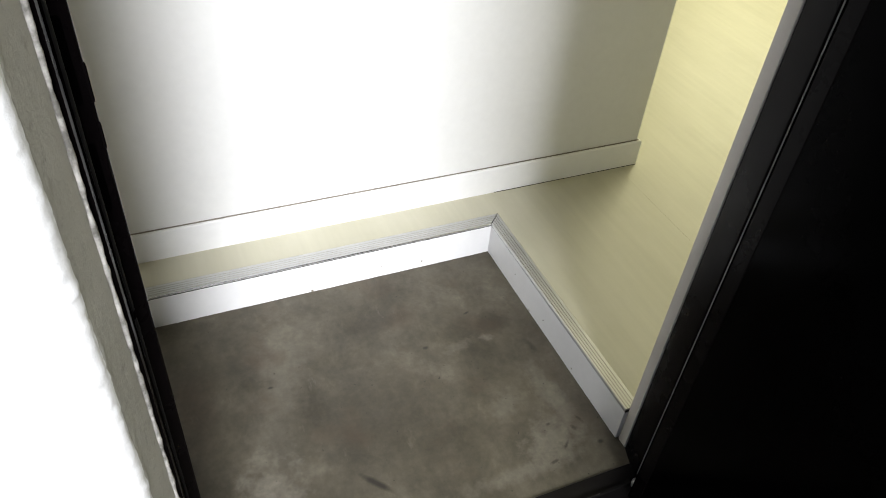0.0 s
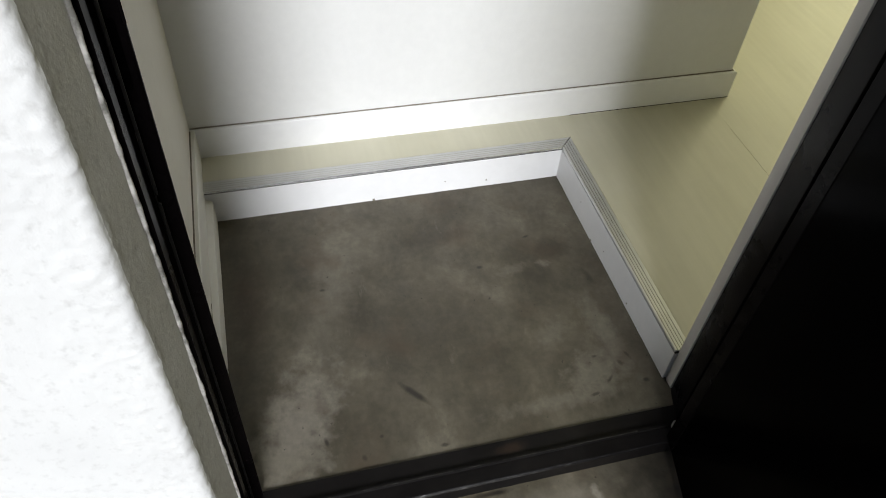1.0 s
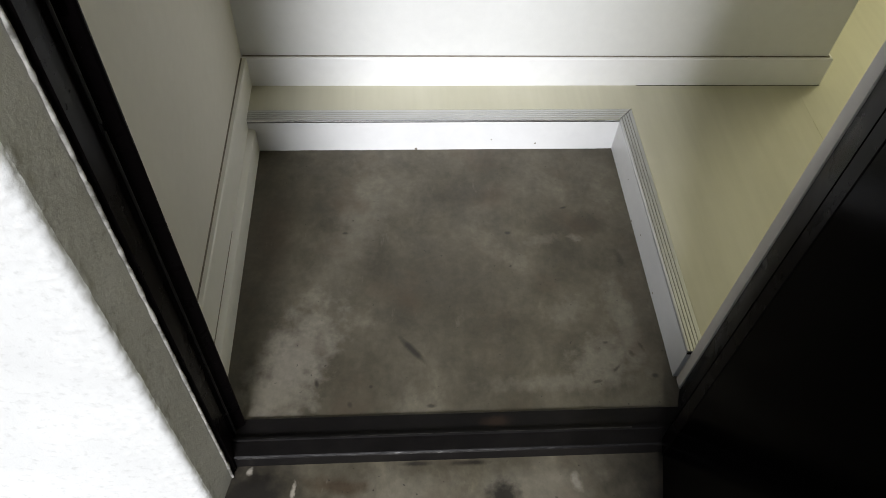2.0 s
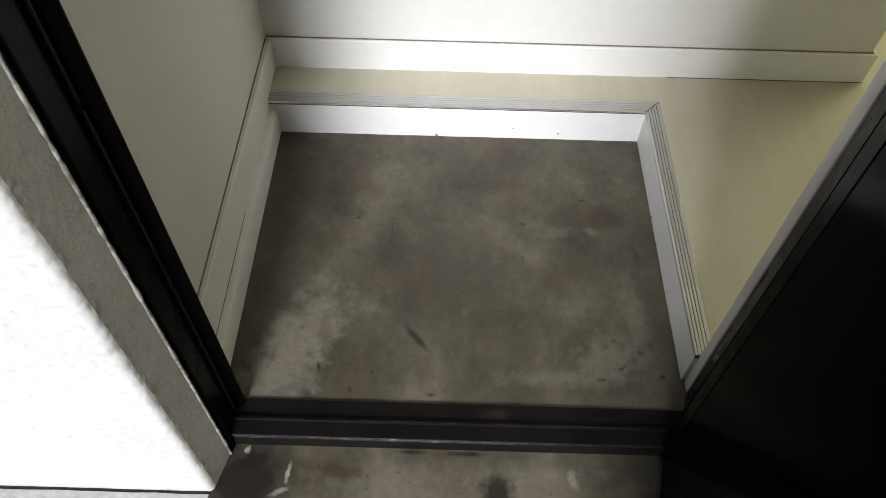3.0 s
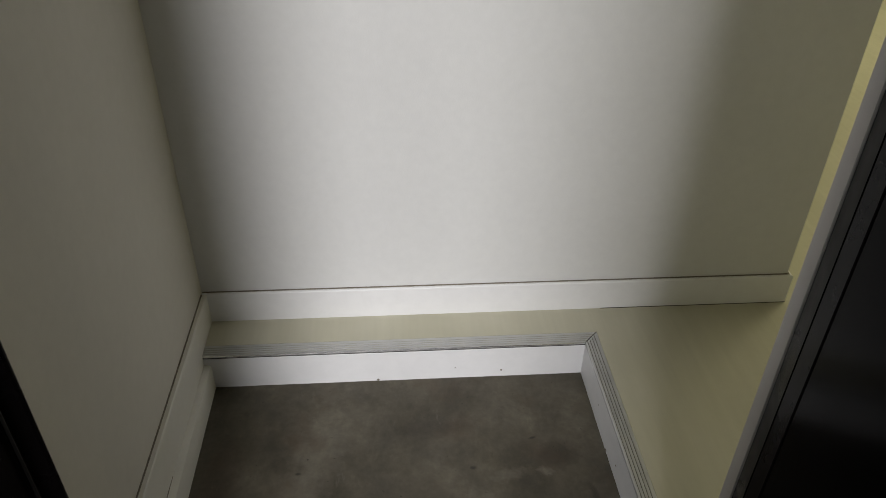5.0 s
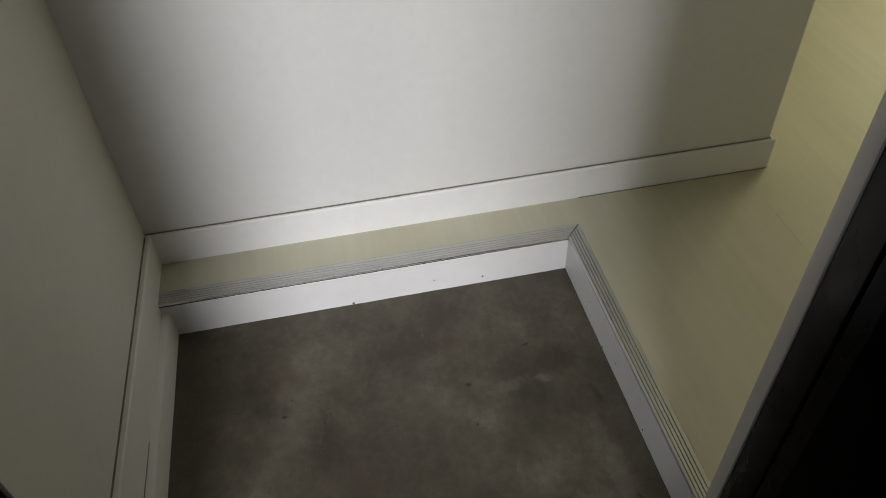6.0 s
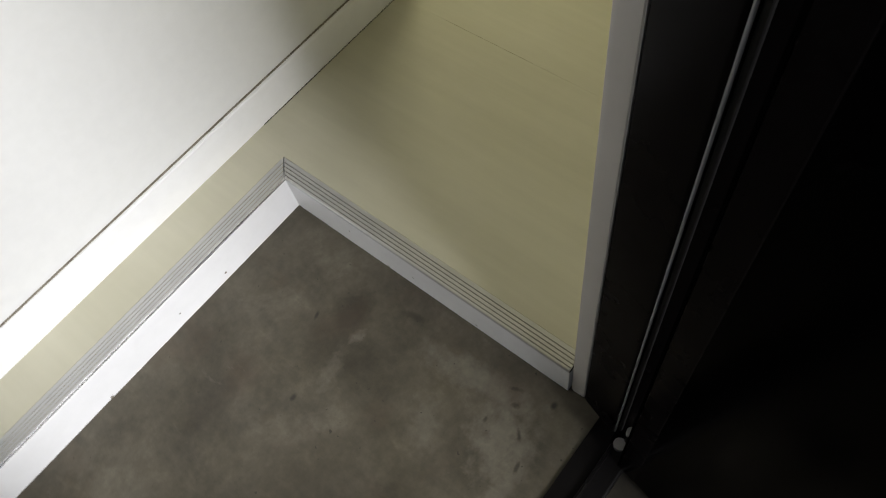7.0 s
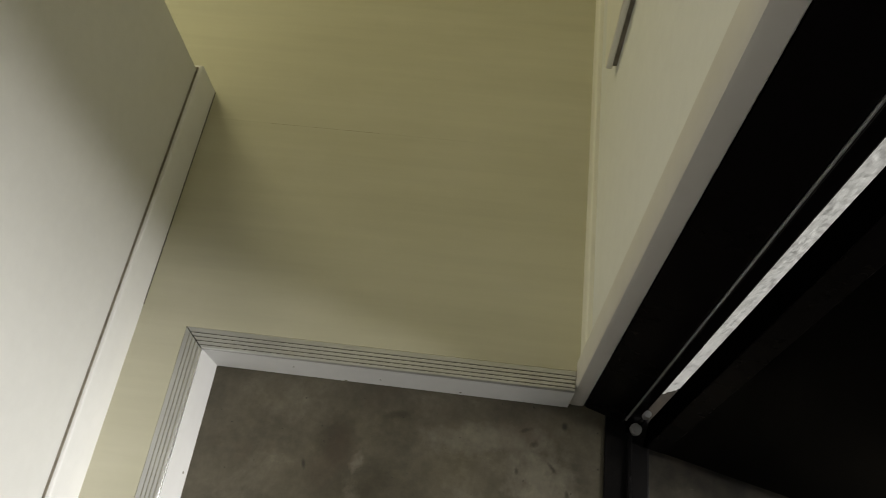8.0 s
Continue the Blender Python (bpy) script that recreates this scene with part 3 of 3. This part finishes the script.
for which in ("back", "side"):
    strip = part("nosing_strip", nosing_length(which), M_ALU, nosing)
    bm = bmesh.new()
    for g in range(4):
        u = 0.0040 + g * 0.0062 + 0.0003
        if which == "back":
            box(-0.0140 - W, u - 0.001, u + 0.0001, u + 0.0010, -0.0014, -0.0002, into=bm)
        else:
            box(u + 0.0001, u + 0.0010, 0.0267 - D, u - 0.001, -0.0014, -0.0002, into=bm)
    if which == "back":
        # paler fill on this length, coloured for the light its grooves reflect
        part("groove_fill", bm, M_SEAM, strip, "pale fill in the grooves, the light they reflect put into its colour")
        # polished rim added on the back length alone to carry a highlight
        part("rim", cylinder((-0.0142 - W, 0.0000, -0.0022), (-0.0012, 0.0000, -0.0022), 0.0021, 14), M_POLISH, strip, "polished front rim added for the edge's highlight")
    else:
        part("groove_fill", bm, M_GROOVE, strip, "dark fill along the grooves")

# ---- door frame, sill ----
HEAD = 2.005
frame_left = [(0.0285, OUT), (0.0285, -0.112), (0.0325, -0.110), (0.0325, -0.092), (0.0285, -0.090), (0.0285, -0.068), (0.0320, -0.066), (0.0320, -0.059), (0.0290, -0.057), (0.0300, -0.0535), (0.0310, -0.0530), (0.0440, -0.0450), (0.0458, -0.0430), (0.0460, -0.0410), (0.0450, -0.0385), (0.0300, -0.0160), (0.0, -0.0160), (-0.021, -0.021), (-0.021, OUT)]
frame_right = [(0.832, -0.088), (0.7985, -0.0920), (0.7965, -0.0910), (0.7960, -0.0890), (0.7960, -0.0660), (0.7890, -0.0635), (0.7868, -0.0625), (0.7860, -0.0605), (0.7866, -0.0585), (0.8035, -0.0050), (0.8060, -0.0010), (0.832, -0.0005)]
door_frame = tagged(new("door_frame"), "dark brown enamelled steel entrance door frame with rebated jambs", "door frame", kind="structure")
jamb_left = part("jamb", upright(frame_left, -0.028, HEAD + 0.04), M_FRAME, door_frame)
jamb_right = part("jamb", upright(frame_right, -0.028, HEAD + 0.04), M_FRAME, door_frame)
smooth(jamb_right, 50)
bm = box(0.030, 0.797, OUT + 0.03, -0.003, HEAD, HEAD + 0.05, 0.002)
part("head", bm, M_FRAME, door_frame)
# thin rubber gasket in the rebate, with one short break
part("gasket", box(0.0285, 0.0345, -0.0640, -0.0605, 0.700, HEAD, 0.001, 1), M_RUBBER, jamb_left)
part("gasket", box(0.0285, 0.0345, -0.0640, -0.0605, 0.012, 0.690, 0.001, 1), M_RUBBER, jamb_left)
part("gasket", box(0.7915, 0.8000, -0.0720, -0.0665, 0.012, HEAD, 0.001, 1), M_RUBBER, jamb_right)
part("seal_strip", box(0.7854, 0.7892, -0.0656, -0.0634, 0.014, HEAD, 0.0006, 1), M_STRIP, jamb_right, "thin grey seal strip")

bm = prism([(-0.0345, -0.028), (-0.0345, 0.0030), (-0.0355, 0.0045), (-0.0690, 0.0040), (-0.0700, 0.0105), (-0.0745, 0.0105), (-0.0760, 0.0075), (-0.1000, 0.0045), (-0.1030, 0.0025), (-0.1035, -0.031), (-0.09, -0.06)], -0.01, 0.83, lambda u, w, s: (s, u, w))
sill = mesh_object("door_sill", bm, M_SILL)
structure(sill, "black enamelled steel door sill, worn along its raised edges", "door sill")
part("worn_edge", box(0.038, 0.700, -0.0740, -0.0722, 0.0100, 0.0111), M_WORN, sill, "bare metal showing along the raised lip")
part("worn_edge", prism([(-0.1012, 0.0040), (-0.1031, 0.0030), (-0.1039, 0.0014), (-0.1039, 0.0002), (-0.1020, 0.0002), (-0.1012, 0.0020)], 0.038, 0.690, lambda u, w, s: (s, u, w)), M_WORN, sill, "bare metal showing along the outer edge")

# ---- lock keeps on the closing jamb ----
def rounded_slot(y0, y1, z0, z1, x0, x1, n=8):
    r = (y1 - y0) / 2
    c = (y0 + y1) / 2
    line = [(c + r * math.cos(a), z1 - r + r * math.sin(a)) for a in (math.pi * i / n for i in range(n + 1))]
    line += [(c + r * math.cos(a), z0 + r + r * math.sin(a)) for a in (math.pi + math.pi * i / n for i in range(n + 1))]
    return prism(line, x0, x1, lambda u, w, s: (s, u, w))


keep = tagged(new("lock_keep"), "dull steel lock keep with dark slots in the jamb", "lock keep")
keep.matrix_world = pose(0.0377, -0.0489, 0.0, 0, 0, -58.4)
plate = part("plate", rounded_slot(-0.0068, 0.0068, 0.670, 0.985, -0.001, 0.0006), M_FRAME, keep)
# solid black sheets on the plate, painted dark in place of cut slots
part("slot", rounded_slot(-0.0066, 0.0010, 0.806, 0.872, 0.0, 0.0012), M_BLACKOUT, keep, "black sheet for the dark inside an open slot")
part("slot", rounded_slot(-0.0066, 0.0010, 0.905, 0.975, 0.0, 0.0012), M_BLACKOUT, keep, "black sheet for the dark inside an open slot")
part("lip", box(-0.004, 0.0015, 0.0070, 0.0108, 0.903, 0.936, 0.0016), M_FRAME, keep)
part("lip", box(-0.004, 0.0015, 0.0070, 0.0104, 0.862, 0.886, 0.0016), M_FRAME, keep)
for z in (0.690, 0.775):
    part("screw", cylinder((0.0, 0.002, z), (0.0010, 0.002, z), 0.0026, 14), M_FRAME, keep)

# ---- entrance door, standing open, hinged on its pivots ----
LEAN = 13.0
door = tagged(new("entrance_door"), "glossy black steel entrance door standing wide open outwards", "door")
door.matrix_world = pose(0.7890, -0.1030, 0.0, 0, 0, -LEAN)
# in the door's own axes -y runs from the hinge to the free edge and -x is the room face
# (turned so that the room face looks back across the doorway)
leaf = part("leaf", box(-0.040, 0.0, -0.745, 0.0, 0.006, 1.995, 0.0025, 2), M_DOOR, door)
part("edge_strip", box(-0.0412, -0.036, -0.030, -0.002, 0.008, 1.993, 0.0008, 1), M_FRAME, door, "dark brown folded edge strip")

# cover added so that the hinge edge doesn't mirror the bright stucco
part("edge_blackout", box(-0.0406, 0.0006, -0.0012, 0.0014, 0.007, 1.994), M_BLACKOUT, door, "matt black sheet added over the hinge edge to stop its reflection")

# knob set on the room face, high on the free edge
bm = cylinder((-0.040, -0.69, 0.95), (-0.052, -0.69, 0.95), 0.028, 28)
rose = part("rose", bm, M_STEEL, door)
bm = cylinder((-0.052, -0.69, 0.95), (-0.085, -0.69, 0.95), 0.010, 20)
cylinder((-0.085, -0.69, 0.95), (-0.110, -0.69, 0.95), 0.024, 28, into=bm, r2=0.020)
part("knob", bm, M_STEEL, door, "dull steel knob")

# pivot hinge at the foot of the hinge side
hinge = tagged(new("pivot_hinge"), "worn steel pivot hinge at the foot of the door frame", "hinge")
hinge.location = (0.774, -0.080, 0.0)
bm = cylinder((0.0, 0.0, 0.006), (0.0, 0.0, 0.020), 0.0090, 24)
bmesh.ops.bevel(bm, geom=[e for e in bm.edges if abs(e.verts[0].co.z - 0.020) < 1e-4 and abs(e.verts[1].co.z - 0.020) < 1e-4], offset=0.0025, segments=2, affect="EDGES")
part("barrel", bm, M_ALU, hinge, "bare worn steel barrel")
part("arm", box(-0.004, 0.022, 0.002, 0.014, 0.004, 0.012, 0.002), M_FRAME, hinge)
part("pin", cylinder((0.010, -0.006, 0.018), (0.010, -0.006, 0.070), 0.0040, 16), M_FRAME, hinge)
part("collar", cylinder((0.010, -0.006, 0.056), (0.010, -0.006, 0.072), 0.0055, 18), M_ALU, hinge, "steel collar")

# ---- flat panel on the wall beside the door ----
panel = tagged(new("wall_panel"), "flat white panel fixed low on the wall beside the door", "wall panel")
panel.location = (1.254, FRONT, 0.290)
part("board", box(0.0, 0.46, 0.007, 0.017, 0.0, 0.62, 0.0015, 1), M_LEFT, panel)
# solid dark filler that paints the shade between board and wall
part("gap_shade", box(0.004, 0.456, -0.001, 0.0075, 0.004, 0.616), M_DUST_AND_SHADE, panel, "dark box for the shade in the gap behind the board")
